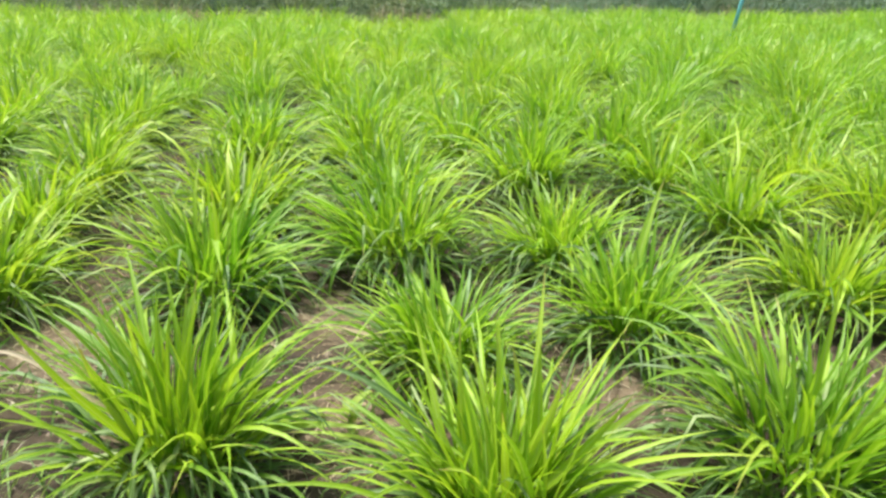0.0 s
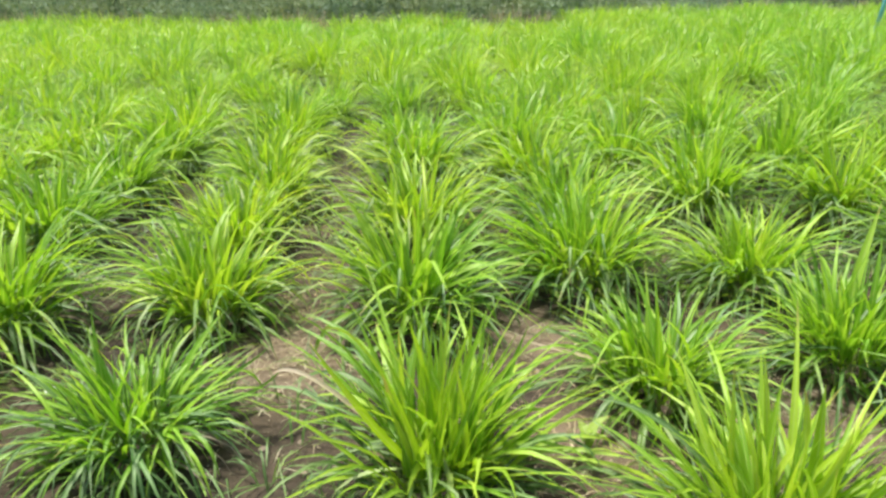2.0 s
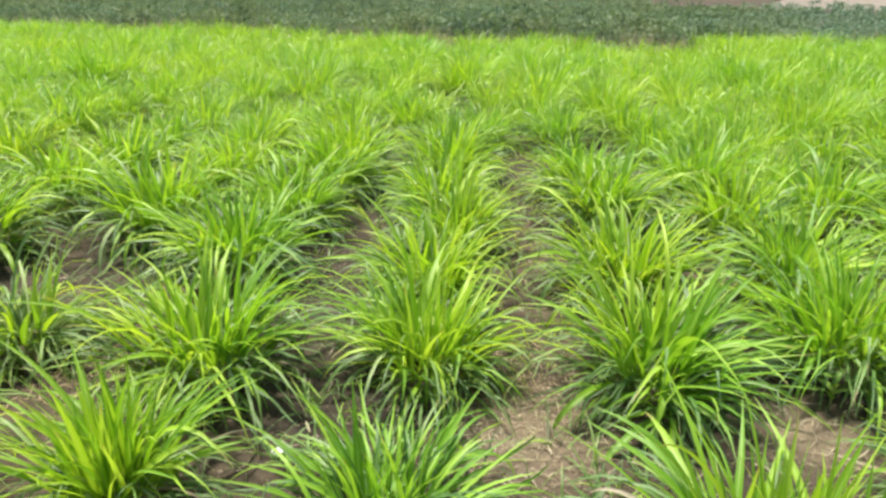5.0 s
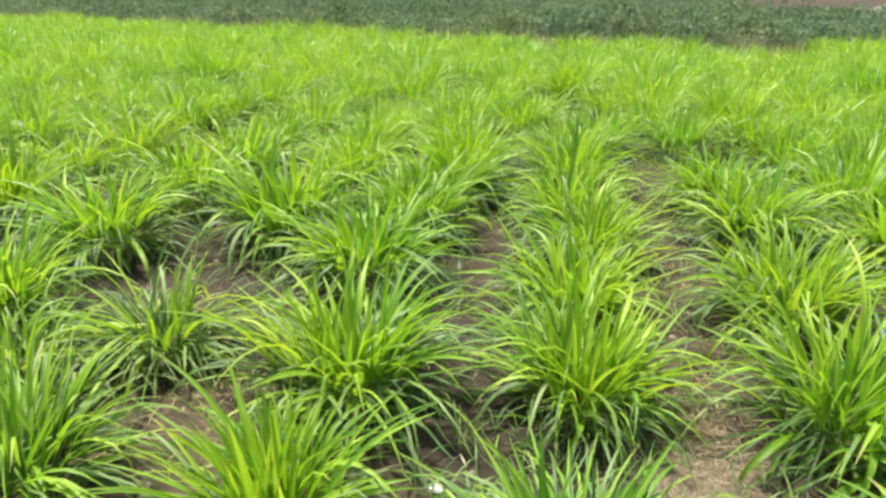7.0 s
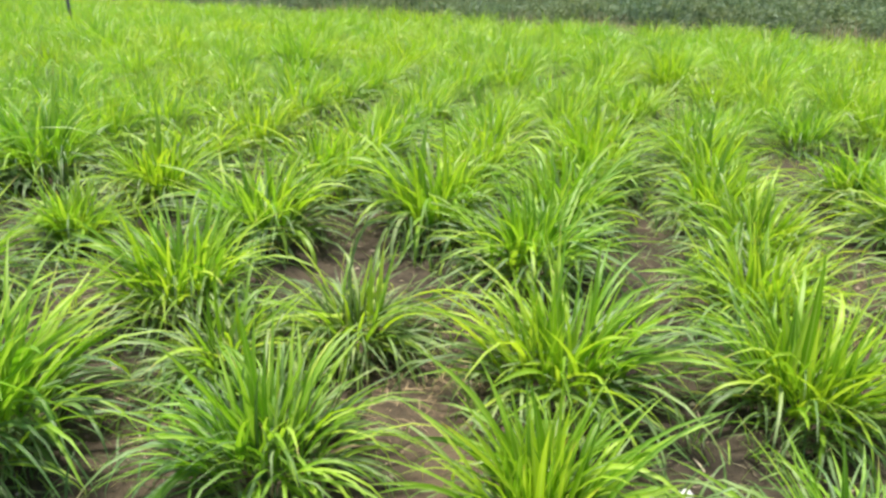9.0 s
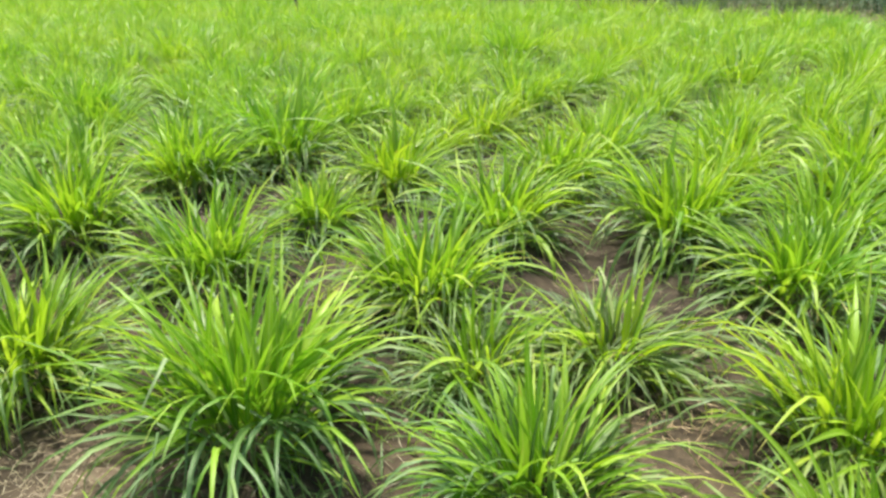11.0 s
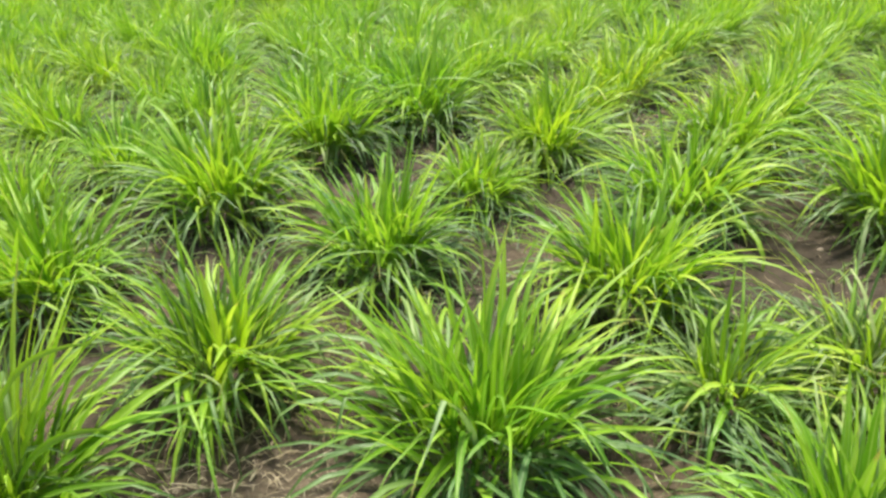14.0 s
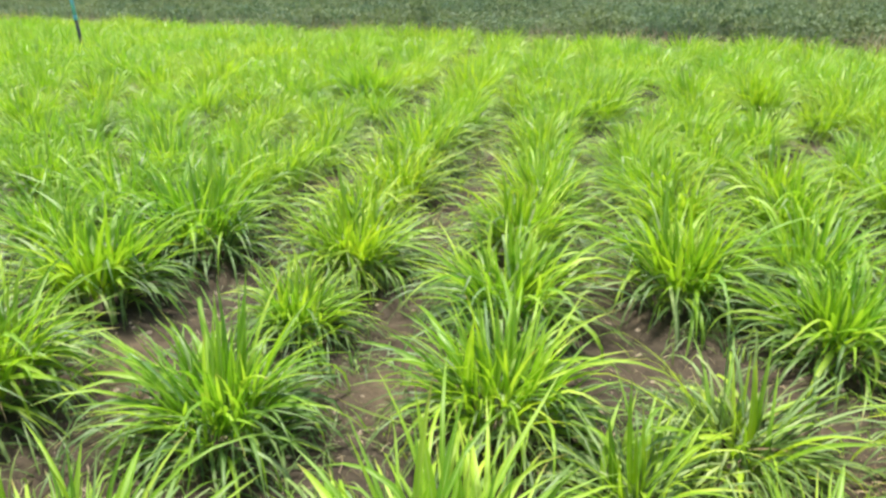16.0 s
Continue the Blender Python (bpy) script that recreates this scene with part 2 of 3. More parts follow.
# ---- the planting ----
# Rows run away to the back left; each row is a list of clumps: x, y, size.
ROWS = {
    -5.85: [(-5.96, 0.53, 1.05), (-6.32, 1.50, 1.12), (-6.70, 2.41, 1.18), (-6.72, 3.20, 1.18)],
    -4.68: [(-4.74, 0.07, 1.10), (-4.93, 0.82, 0.92), (-5.23, 1.73, 0.98), (-5.49, 2.57, 0.75), (-5.63, 3.31, 1.05), (-6.02, 4.0, 0.9)],
    -3.65: [(-4.05, 1.20, 1.12), (-3.70, 1.97, 0.74), (-4.30, 2.28, 1.0), (-4.58, 3.12, 1.08), (-4.85, 4.0, 1.05), (-4.95, 4.7, 1.0)],
    -2.70: [(-3.16, 1.60, 0.86), (-3.43, 2.40, 0.85), (-3.82, 3.75, 1.1), (-3.99, 4.68, 0.95), (-4.25, 5.32, 1.0)],
    -1.85: [(-2.36, 1.78, 0.78), (-2.56, 2.47, 1.02), (-3.08, 3.42, 1.05), (-3.2, 4.15, 0.95), (-3.31, 4.90, 1.0), (-3.45, 5.55, 1.0)],
    -0.95: [(-1.58, 1.93, 0.80), (-1.78, 2.77, 0.90), (-2.02, 3.48, 0.90), (-2.15, 4.19, 0.9), (-2.42, 4.75, 0.95), (-2.63, 5.55, 1.0)],
    0.0: [(-0.60, 1.90, 0.95), (-0.95, 3.01, 1.0), (-1.14, 3.86, 1.0), (-1.38, 4.9, 1.0), (-1.65, 5.6, 1.0)],
    0.82: [(0.26, 1.76, 0.92), (0.06, 2.52, 0.82), (-0.23, 3.41, 1.02), (-0.35, 4.12, 0.95), (-0.62, 4.9, 1.0), (-0.84, 5.55, 1.0)],
    1.62: [(1.04, 2.02, 0.95), (0.73, 2.82, 0.85), (0.52, 3.51, 0.88), (0.40, 4.5, 1.0), (-0.05, 5.4, 1.0)],
    2.55: [(1.59, 3.17, 0.92), (1.42, 3.90, 0.98), (1.18, 4.6, 1.0), (1.0, 5.4, 1.0)],
}
FIRST, LAST, GAP = -5.85, 2.55, 0.92


def field_end(x):
    return 15.5 if x < -1.0 else 18.4 + 0.3 * (x + 1.0)


near_spots = [spot for row in ROWS.values() for spot in row]
more_spots = []
offsets = list(ROWS) + [FIRST - GAP * k for k in range(1, 32)] + [LAST + GAP * k for k in range(1, 26)]
for s in offsets:
    known = ROWS.get(s)
    y = known[-1][1] + 0.74 if known else (0.4 if s < -6 else 2.2) + rng.uniform(0, 0.5)
    while y < 22:
        x = s - 0.30 * y + rng.gauss(0, 0.13 if y < 7 else 0.22)
        if y < field_end(x) and x > -34 and x < 22:
            more_spots.append((x, y, rng.uniform(0.94, 1.22) * (1.14 if y > 8 else 1.0)))
        y += 0.74 + rng.uniform(-0.18, 0.18)
# A gap in one row, and clumps that close others.
more_spots = [p for p in more_spots if math.hypot(p[0] + 1.99, p[1] - 6.34) > 0.2]
more_spots += [(0.08, 8.45, 1.15), (-0.55, 7.9, 1.0), (0.46, 5.25, 0.95), (0.15, 6.95, 1.0), (-3.72, 7.30, 1.05), (1.55, 6.05, 0.95)]
more_spots.sort(key=lambda p: (p[0] + 2) ** 2 * 0.6 + p[1] ** 2)

# Blade forms, shared by all the leaves of the near clumps: upright, fanned, arching and drooping.
FORMS = {"up": [], "fan": [], "arch": [], "droop": [], "skirt": []}


def form(*numbers, mat=GRASS, **more):
    verts, uvs, faces = blade(*numbers, **more)
    return mesh_from("leaf", verts, faces, mat, uvs)


for i in range(18):
    broad = 1.8 if i % 4 == 0 else 1.18
    FORMS["up"].append(form(rng.uniform(0.32, 0.50), broad * rng.uniform(0.011, 0.018), rng.uniform(60, 88), rng.uniform(2, 30), twist=rng.uniform(-50, 50), sway=rng.uniform(-.25, .25)))
    FORMS["fan"].append(form(rng.uniform(0.32, 0.50), broad * rng.uniform(0.011, 0.018), rng.uniform(34, 64), rng.uniform(12, 52), floor=-0.1, twist=rng.uniform(-60, 60), sway=rng.uniform(-.3, .3)))
    FORMS["arch"].append(form(rng.uniform(0.38, 0.56), broad * rng.uniform(0.011, 0.018), rng.uniform(44, 74), rng.uniform(50, 115), floor=-0.1, kink=rng.choice([0, 0, 0, 30]), twist=rng.uniform(-60, 60), sway=rng.uniform(-.4, .4)))
    FORMS["droop"].append(form(rng.uniform(0.30, 0.48), broad * rng.uniform(0.010, 0.016), rng.uniform(0, 45), rng.uniform(75, 120), mat=rng.choice([SHADED_OLD, PALE, PALE, GRASS]), floor=-0.17, kink=rng.choice([0, 0, 30]), twist=rng.uniform(-60, 60), sway=rng.uniform(-.5, .5)))
    if i % 3 == 1:
        FORMS["droop"].append(form(rng.uniform(0.34, 0.46), rng.uniform(0.011, 0.018), rng.uniform(35, 62), rng.uniform(25, 45), mat=rng.choice([SHADED_OLD, PALE, PALE]), floor=-0.17, kink=rng.uniform(65, 95), twist=rng.uniform(-40, 40), sway=rng.uniform(-.3, .3)))
    FORMS["skirt"].append(form(rng.uniform(0.22, 0.36), rng.uniform(0.009, 0.016), rng.uniform(8, 40), rng.uniform(50, 100), mat=SHADED_OLD, floor=-0.06, twist=rng.uniform(-60, 60), sway=rng.uniform(-.6, .6)))


def place(r, reach, high, size, low=0.04, stray=0.6):
    """Where a leaf springs from its stalk: within reach of the clump's middle, and up to that height."""
    a = r.uniform(0, 2 * math.pi)
    d = reach * math.sqrt(r.random())
    turn = a + r.gauss(0, stray)
    return pose(d * math.cos(a), d * math.sin(a), r.uniform(low, high), 0, 0, math.degrees(turn)) @ pose(0, 0, 0, 0, r.gauss(0, 5), 0) @ Matrix.Diagonal((size, size, size, 1))


def tuft_mesh(r, counts, segments, shaded_share=0.75, below=53):
    """Many blades of one clump, joined: the heart of the clump. Of the blades that rise less than below, that share
    takes the darker, shaded green.
    """
    blades, shaded_old = [], []
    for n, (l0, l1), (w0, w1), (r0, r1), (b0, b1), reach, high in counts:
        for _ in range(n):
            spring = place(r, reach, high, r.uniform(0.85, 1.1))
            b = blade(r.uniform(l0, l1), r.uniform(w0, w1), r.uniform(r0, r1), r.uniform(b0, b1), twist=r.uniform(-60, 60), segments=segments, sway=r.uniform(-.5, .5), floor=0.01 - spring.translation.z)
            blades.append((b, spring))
            shaded_old += [int(r1 < below and r.random() < shaded_share)] * len(b[2])
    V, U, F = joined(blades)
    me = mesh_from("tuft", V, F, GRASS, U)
    me.materials.append(SHADED_OLD)
    me.polygons.foreach_set("material_index", shaded_old)
    return me


# How many blades; their length, width, first rise, bend; how far out and how high they spring.
HEART = [(40, (0.28, 0.44), (0.010, 0.017), (60, 88), (4, 36), 0.13, 0.12), (50, (0.28, 0.48), (0.011, 0.020), (36, 68), (15, 75), 0.18, 0.15), (76, (0.30, 0.48), (0.010, 0.019), (0, 50), (65, 118), 0.21, 0.18), (70, (0.20, 0.36), (0.009, 0.016), (6, 38), (40, 95), 0.22, 0.08)]
FULL = [(80, (0.32, 0.50), (0.010, 0.017), (60, 88), (4, 38), 0.17, 0.14), (105, (0.34, 0.53), (0.010, 0.019), (38, 70), (20, 88), 0.20, 0.17), (105, (0.30, 0.48), (0.010, 0.018), (5, 50), (65, 115), 0.24, 0.17), (64, (0.22, 0.38), (0.010, 0.017), (6, 38), (40, 95), 0.26, 0.08)]
FAR = [(80, (0.34, 0.52), (0.011, 0.019), (58, 88), (6, 45), 0.24, 0.16), (95, (0.36, 0.55), (0.012, 0.021), (38, 70), (28, 92), 0.27, 0.18), (55, (0.32, 0.50), (0.012, 0.020), (10, 50), (60, 115), 0.28, 0.14)]
hearts = [tuft_mesh(rng, HEART, 5) for _ in range(6)]
shaded_old_heart = tuft_mesh(random.Random(41), HEART, 5, 0.9, 90)
dark_heart = tuft_mesh(random.Random(43), HEART, 5, 0.5, 90)


def crown_mesh(r):
    """The bundle of pale leaf sheaths at a clump's foot."""
    V, F = [], []
    for _ in range(60):
        a, d = r.uniform(0, 6.283), 0.17 * math.sqrt(r.random())
        x, y, h = d * math.cos(a), d * math.sin(a), r.uniform(0.06, 0.13)
        lean = 0.5 * d / 0.17
        n = len(V)
        for z, rad in ((-0.02, 0.007), (h, 0.0035)):
            for k in range(5):
                V.append((x + lean * max(z, 0) * math.cos(a) + rad * math.cos(k * 1.2566), y + lean * max(z, 0) * math.sin(a) + rad * math.sin(k * 1.2566), z))
        F += [(n + k, n + (k + 1) % 5, n + 5 + (k + 1) % 5, n + 5 + k) for k in range(5)]
    return mesh_from("crown", V, F, STEM)


crowns = [crown_mesh(rng) for _ in range(3)]
dry_forms = [mesh_from("dry_leaf", *(lambda b: (b[0], b[2], DRY, b[1]))(blade(rng.uniform(0.3, 0.5), rng.uniform(0.007, 0.012), rng.uniform(20, 45), rng.uniform(60, 110), kink=20, twist=rng.uniform(-120, 120)))) for _ in range(5)]


# Clumps that differ: tall straight leaves, a thin low stand, or more leaves in the shaded older green.
STIFF = ((-4.74, 0.07), (-0.60, 1.90), (0.26, 1.76), (-2.36, 1.78))
SPARSE = ((-3.70, 1.97), (-3.43, 2.40))
DARK = ((-4.93, 0.82), (-1.58, 1.93), (-3.16, 1.60), (-4.74, 0.07))
#        up, fan, arch, droop, skirt
STANDS = {"": (28, 34, 14, 42, 8), "stiff": (48, 32, 10, 30, 6), "sparse": (9, 18, 8, 70, 30), "dark": (26, 28, 12, 50, 12)}


def grass_clump(x, y, size, r, stand=""):
    """One planted clump, leaf by leaf."""
    clump = new("grass_clump")
    tall = size * r.uniform(0.90, 1.02)
    clump.matrix_basis = pose(x, y, height(x, y) - 0.005, r.gauss(0, 2.5), r.gauss(0, 2.5), r.uniform(0, 360)) @ Matrix.Diagonal((size * 1.06, size * 1.06, tall, 1))
    look_of = "low thin" if stand == "sparse" else "deep green" if stand == "dark" else "low young" if size < 0.85 else "large dense" if size > 1.1 else "bright green"
    tagged(clump, f"{look_of} fodder grass clump with arching blades on bare soil", "grass clump", "planted grass clumps")
    part("crown", r.choice(crowns), clump, "pale leaf sheaths")
    part("tuft", shaded_old_heart if stand == "sparse" else dark_heart if (x, y) in DARK else r.choice(hearts), clump, m=Matrix.Diagonal((0.85, 0.85, 1.12, 1)) if stand == "stiff" else Matrix.Diagonal((1, 1, 0.7, 1)) if stand == "sparse" else Matrix())["kind"] = "stuff"
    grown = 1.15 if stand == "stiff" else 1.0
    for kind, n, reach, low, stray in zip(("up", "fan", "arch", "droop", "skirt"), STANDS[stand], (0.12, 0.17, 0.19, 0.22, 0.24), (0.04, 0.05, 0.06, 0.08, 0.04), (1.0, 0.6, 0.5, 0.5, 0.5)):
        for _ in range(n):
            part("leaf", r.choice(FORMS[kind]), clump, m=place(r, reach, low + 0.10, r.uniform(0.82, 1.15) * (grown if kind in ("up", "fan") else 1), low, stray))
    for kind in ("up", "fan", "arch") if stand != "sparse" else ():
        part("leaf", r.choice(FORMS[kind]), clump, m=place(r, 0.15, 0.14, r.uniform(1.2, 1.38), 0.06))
    for _ in range(r.randint(7, 10) if size < 0.92 else r.randint(1, 4)):
        part("dry_leaf", r.choice(dry_forms), clump, "withered straw-coloured leaf", place(r, 0.16, 0.09, r.uniform(0.8, 1.1)))
    return clump


clumps = {}
for i, (x, y, size) in enumerate(near_spots):
    clumps[x, y] = grass_clump(x, y, size * 1.06, random.Random((507 if (x, y) == (-2.36, 1.78) else 100) + i), "stiff" if (x, y) in STIFF else "sparse" if (x, y) in SPARSE else "dark" if (x, y) in DARK else "")


def long_leaf(spot, middle, tip, width, mat=GRASS, turn=40, foot=None):
    """A leaf that stands out of its clump, from its foot through the middle to the tip."""
    clump = clumps[spot]
    c, m, e = Vector((*spot, 0)), Vector(middle), Vector(tip)
    a = Vector(foot) if foot else Vector((c.x + 0.12 * (e.x - c.x), c.y + 0.12 * (e.y - c.y), 0.09))
    bow = m * 2 - (a + e) / 2
    V, U, F = [], [], []
    for i in range(11):
        f = i / 10
        p = a * (1 - f) ** 2 + bow * 2 * f * (1 - f) + e * f * f
        along = ((bow - a) * (1 - f) + (e - bow) * f).normalized()
        side = along.cross(Vector((0, 0, 1)))
        side = side.normalized() if side.length > 0.05 else Vector((1, 0, 0))
        side = Matrix.Rotation(radians(turn * (0.6 + 0.8 * f)), 3, along) @ side
        up = side.cross(along)
        w = width * min(1.0, 0.5 + 2.0 * f) * (1 - f ** 2.4) ** 0.9 + 0.0005
        V += [p - side * w / 2 + up * w * 0.2, p, p + side * w / 2 + up * w * 0.2]
        U += [(0, f), (0.5, f), (1, f)]
        if i:
            k = 3 * i
            F += [(k - 3, k - 2, k + 1, k), (k - 2, k - 1, k + 2, k + 1)]
    back = clump.matrix_basis.inverted()
    part("leaf", mesh_from("leaf", [back @ v for v in V], F, mat, U), clump)


long_leaf((-3.08, 3.42), (-2.50, 3.12, 0.27), (-2.39, 3.19, 0.09), 0.016, PALE, 60, (-2.85, 3.30, 0.28))
long_leaf((-2.15, 4.19), (-1.80, 4.18, 0.23), (-1.55, 4.26, 0.22), 0.015, PALE, 30, (-2.05, 4.17, 0.18))
long_leaf((-3.43, 2.40), (-3.44, 2.66, 0.43), (-3.47, 2.64, 0.25), 0.013, PALE, 60, (-3.42, 2.50, 0.30))
long_leaf((-3.43, 2.40), (-3.50, 2.60, 0.45), (-3.38, 2.72, 0.39), 0.012, PALE, 60, (-3.50, 2.45, 0.20))
long_leaf((-3.43, 2.40), (-3.25, 2.58, 0.15), (-3.09, 2.72, 0.20), 0.015, GRASS, 50)
long_leaf((-4.93, 0.82), (-4.95, 0.77, 0.42), (-4.94, 0.78, 0.72), 0.018, GRASS, 70)
long_leaf((-4.05, 1.20), (-4.03, 1.20, 0.50), (-4.02, 1.17, 0.78), 0.013, GRASS, 70)
long_leaf((-4.05, 1.20), (-3.80, 1.28, 0.36), (-3.59, 1.39, 0.53), 0.024, GRASS, 65)
long_leaf((-4.05, 1.20), (-3.72, 1.18, 0.38), (-3.54, 1.40, 0.12), 0.026, GRASS, -30, (-3.95, 1.15, 0.30))
long_leaf((-4.05, 1.20), (-4.26, 1.08, 0.40), (-4.43, 1.06, 0.53), 0.022, GRASS, 60)
long_leaf((-4.05, 1.20), (-4.13, 0.97, 0.36), (-4.37, 0.69, 0.36), 0.016, GRASS, 50)
long_leaf((-4.30, 2.28), (-4.55, 1.75, 0.28), (-4.61, 1.63, 0.40), 0.013, PALE, 60, (-4.45, 1.95, 0.12))
long_leaf((-0.60, 1.90), (-0.71, 1.74, 0.32), (-0.84, 1.68, 0.59), 0.026, GRASS, 70)
long_leaf((-0.60, 1.90), (-0.55, 1.80, 0.34), (-0.55, 1.81, 0.59), 0.024, GRASS, 75)
long_leaf((-0.60, 1.90), (-0.50, 1.78, 0.30), (-0.44, 1.74, 0.54), 0.026, GRASS, 70)
long_leaf((-0.60, 1.90), (-0.62, 1.72, 0.30), (-0.66, 1.66, 0.55), 0.028, GRASS, 75)
long_leaf((0.26, 1.76), (0.02, 1.72, 0.40), (-0.18, 1.73, 0.48), 0.020, PALE, -35)
long_leaf((0.26, 1.76), (0.28, 1.75, 0.36), (0.26, 1.76, 0.54), 0.026, GRASS, 75)
long_leaf((0.26, 1.76), (0.34, 1.74, 0.33), (0.37, 1.75, 0.48), 0.024, GRASS, 75)
long_leaf((0.26, 1.76), (0.42, 1.72, 0.30), (0.52, 1.72, 0.46), 0.022, GRASS, 70)
long_leaf((-4.74, 0.07), (-4.45, 0.20, 0.42), (-4.07, 0.31, 0.66), 0.024, GRASS, 65)
long_leaf((-4.74, 0.07), (-4.52, 0.18, 0.55), (-4.18, 0.33, 0.79), 0.024, GRASS, 65)
long_leaf((-4.74, 0.07), (-4.62, 0.26, 0.14), (-4.58, 0.47, 0.03), 0.020, GRASS, 45)
long_leaf((-1.78, 2.77), (-2.01, 2.66, 0.08), (-2.22, 2.64, 0.05), 0.015, GRASS, 35)
long_leaf((-3.16, 1.60), (-3.08, 1.71, 0.14), (-2.95, 1.89, 0.18), 0.022, GRASS, 55)
long_leaf((-3.16, 1.60), (-3.25, 1.47, 0.34), (-3.31, 1.39, 0.51), 0.020, GRASS, 65)
long_leaf((-3.16, 1.60), (-3.20, 1.59, 0.38), (-3.21, 1.58, 0.58), 0.026, GRASS, 75)
long_leaf((-2.36, 1.78), (-2.51, 1.70, 0.27), (-2.60, 1.64, 0.38), 0.020, GRASS, 65)
long_leaf((-0.60, 1.90), (-0.89, 1.84, 0.37), (-1.03, 1.83, 0.38), 0.015, STRAW, -35)
long_leaf((-0.60, 1.90), (-0.55, 1.90, 0.34), (-0.49, 1.91, 0.56), 0.018, GRASS, 75)
long_leaf((-0.60, 1.90), (-0.77, 1.89, 0.44), (-0.90, 1.89, 0.50), 0.018, GRASS, 60)
long_leaf((-1.58, 1.93), (-1.21, 2.08, 0.10), (-1.02, 2.22, 0.03), 0.016, PALE, -35)
long_leaf((-1.58, 1.93), (-1.28, 2.09, 0.12), (-1.17, 2.18, 0.19), 0.013, GRASS, 50)
long_leaf((-1.58, 1.93), (-1.32, 2.12, 0.18), (-1.22, 2.20, 0.25), 0.013, GRASS, 50)
long_leaf((0.06, 2.52), (-0.26, 2.51, 0.15), (-0.41, 2.56, 0.15), 0.014, STRAW, -35)
long_leaf((0.06, 2.52), (-0.24, 2.51, 0.20), (-0.35, 2.54, 0.22), 0.014, PALE, -35)
long_leaf((-2.56, 2.47), (-2.30, 2.43, 0.22), (-2.24, 2.45, 0.03), 0.014, PALE, -40)
long_leaf((-2.56, 2.47), (-2.66, 2.42, 0.40), (-2.64, 2.43, 0.52), 0.014, GRASS, 70)
long_leaf((-2.56, 2.47), (-2.34, 2.58, 0.19), (-2.21, 2.64, 0.05), 0.014, PALE, -40)
long_leaf((1.04, 2.02), (0.99, 1.94, 0.21), (1.12, 1.86, 0.37), 0.022, PALE, -35)

# Clumps further off: whole tufts, eight kinds.
full = [tuft_mesh(rng, FULL, 4, 0.4) for _ in range(8)]
masters = []
SEPARATE = 230
for i, (x, y, size) in enumerate(more_spots[:SEPARATE]):
    r = random.Random(900 + i)
    m = pose(x, y, height(x, y) - 0.005, r.gauss(0, 3), r.gauss(0, 3), r.uniform(0, 360))
    if i < len(full):
        clump = new("grass_clump")
        part("crown", crowns[i % 3], clump, "pale leaf sheaths")
        part("tuft", full[i], clump)
        tagged(clump, "bright green fodder grass clump grown into its neighbours", "grass clump", "planted grass clumps")
        clump.matrix_basis = m @ Matrix.Diagonal((size, size, size * 0.88, 1))
        masters.append(clump)
    else:
        made = copy_thing(masters[r.randrange(len(masters))], m)
        made.scale = (size, size, size * r.uniform(0.8, 0.98))

# The rest of the field.
kinds = []
for _ in range(8):
    me = tuft_mesh(rng, FAR, 3)
    co = np.empty(len(me.vertices) * 3, dtype=np.float32)
    me.vertices.foreach_get("co", co)
    idx = np.empty(len(me.loops), dtype=np.int32)
    me.loops.foreach_get("vertex_index", idx)
    uv = np.empty(len(me.loops) * 2, dtype=np.float32)
    me.uv_layers[0].data.foreach_get("uv", uv)
    kinds.append((co.reshape(-1, 3), idx.reshape(-1, 4), uv))
    bpy.data.meshes.remove(me)


def scattered(name, kinds, spots, mat, r):
    """One mesh of many copies of the given quad meshes, each at x, y with a size and a stretch in height."""
    VV, FF, UU, n = [], [], [], 0
    for x, y, sx, sz in spots:
        co, idx, uv = kinds[r.randrange(len(kinds))]
        a = r.uniform(0, 6.283)
        c, s = math.cos(a) * sx, math.sin(a) * sx
        VV.append(np.stack([co[:, 0] * c - co[:, 1] * s + x, co[:, 0] * s + co[:, 1] * c + y, co[:, 2] * sz], axis=1))
        FF.append(idx + n)
        UU.append(uv)
        n += len(co)
    V, F, U = np.concatenate(VV), np.concatenate(FF), np.concatenate(UU)
    me = bpy.data.meshes.new(name)
    me.vertices.add(len(V))
    me.vertices.foreach_set("co", V.astype(np.float32).ravel())
    me.loops.add(F.size)
    me.loops.foreach_set("vertex_index", F.astype(np.int32).ravel())
    me.polygons.add(len(F))
    me.polygons.foreach_set("loop_start", np.arange(0, F.size, 4, dtype=np.int32))
    me.polygons.foreach_set("use_smooth", np.ones(len(F), dtype=bool))
    me.uv_layers.new(name="UVMap").data.foreach_set("uv", U.astype(np.float32))
    me.update(calc_edges=True)
    me.validate()
    me.materials.append(mat)
    return new(name, me)


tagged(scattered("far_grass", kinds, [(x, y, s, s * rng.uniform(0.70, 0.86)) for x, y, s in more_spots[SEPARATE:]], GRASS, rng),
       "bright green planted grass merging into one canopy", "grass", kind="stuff")


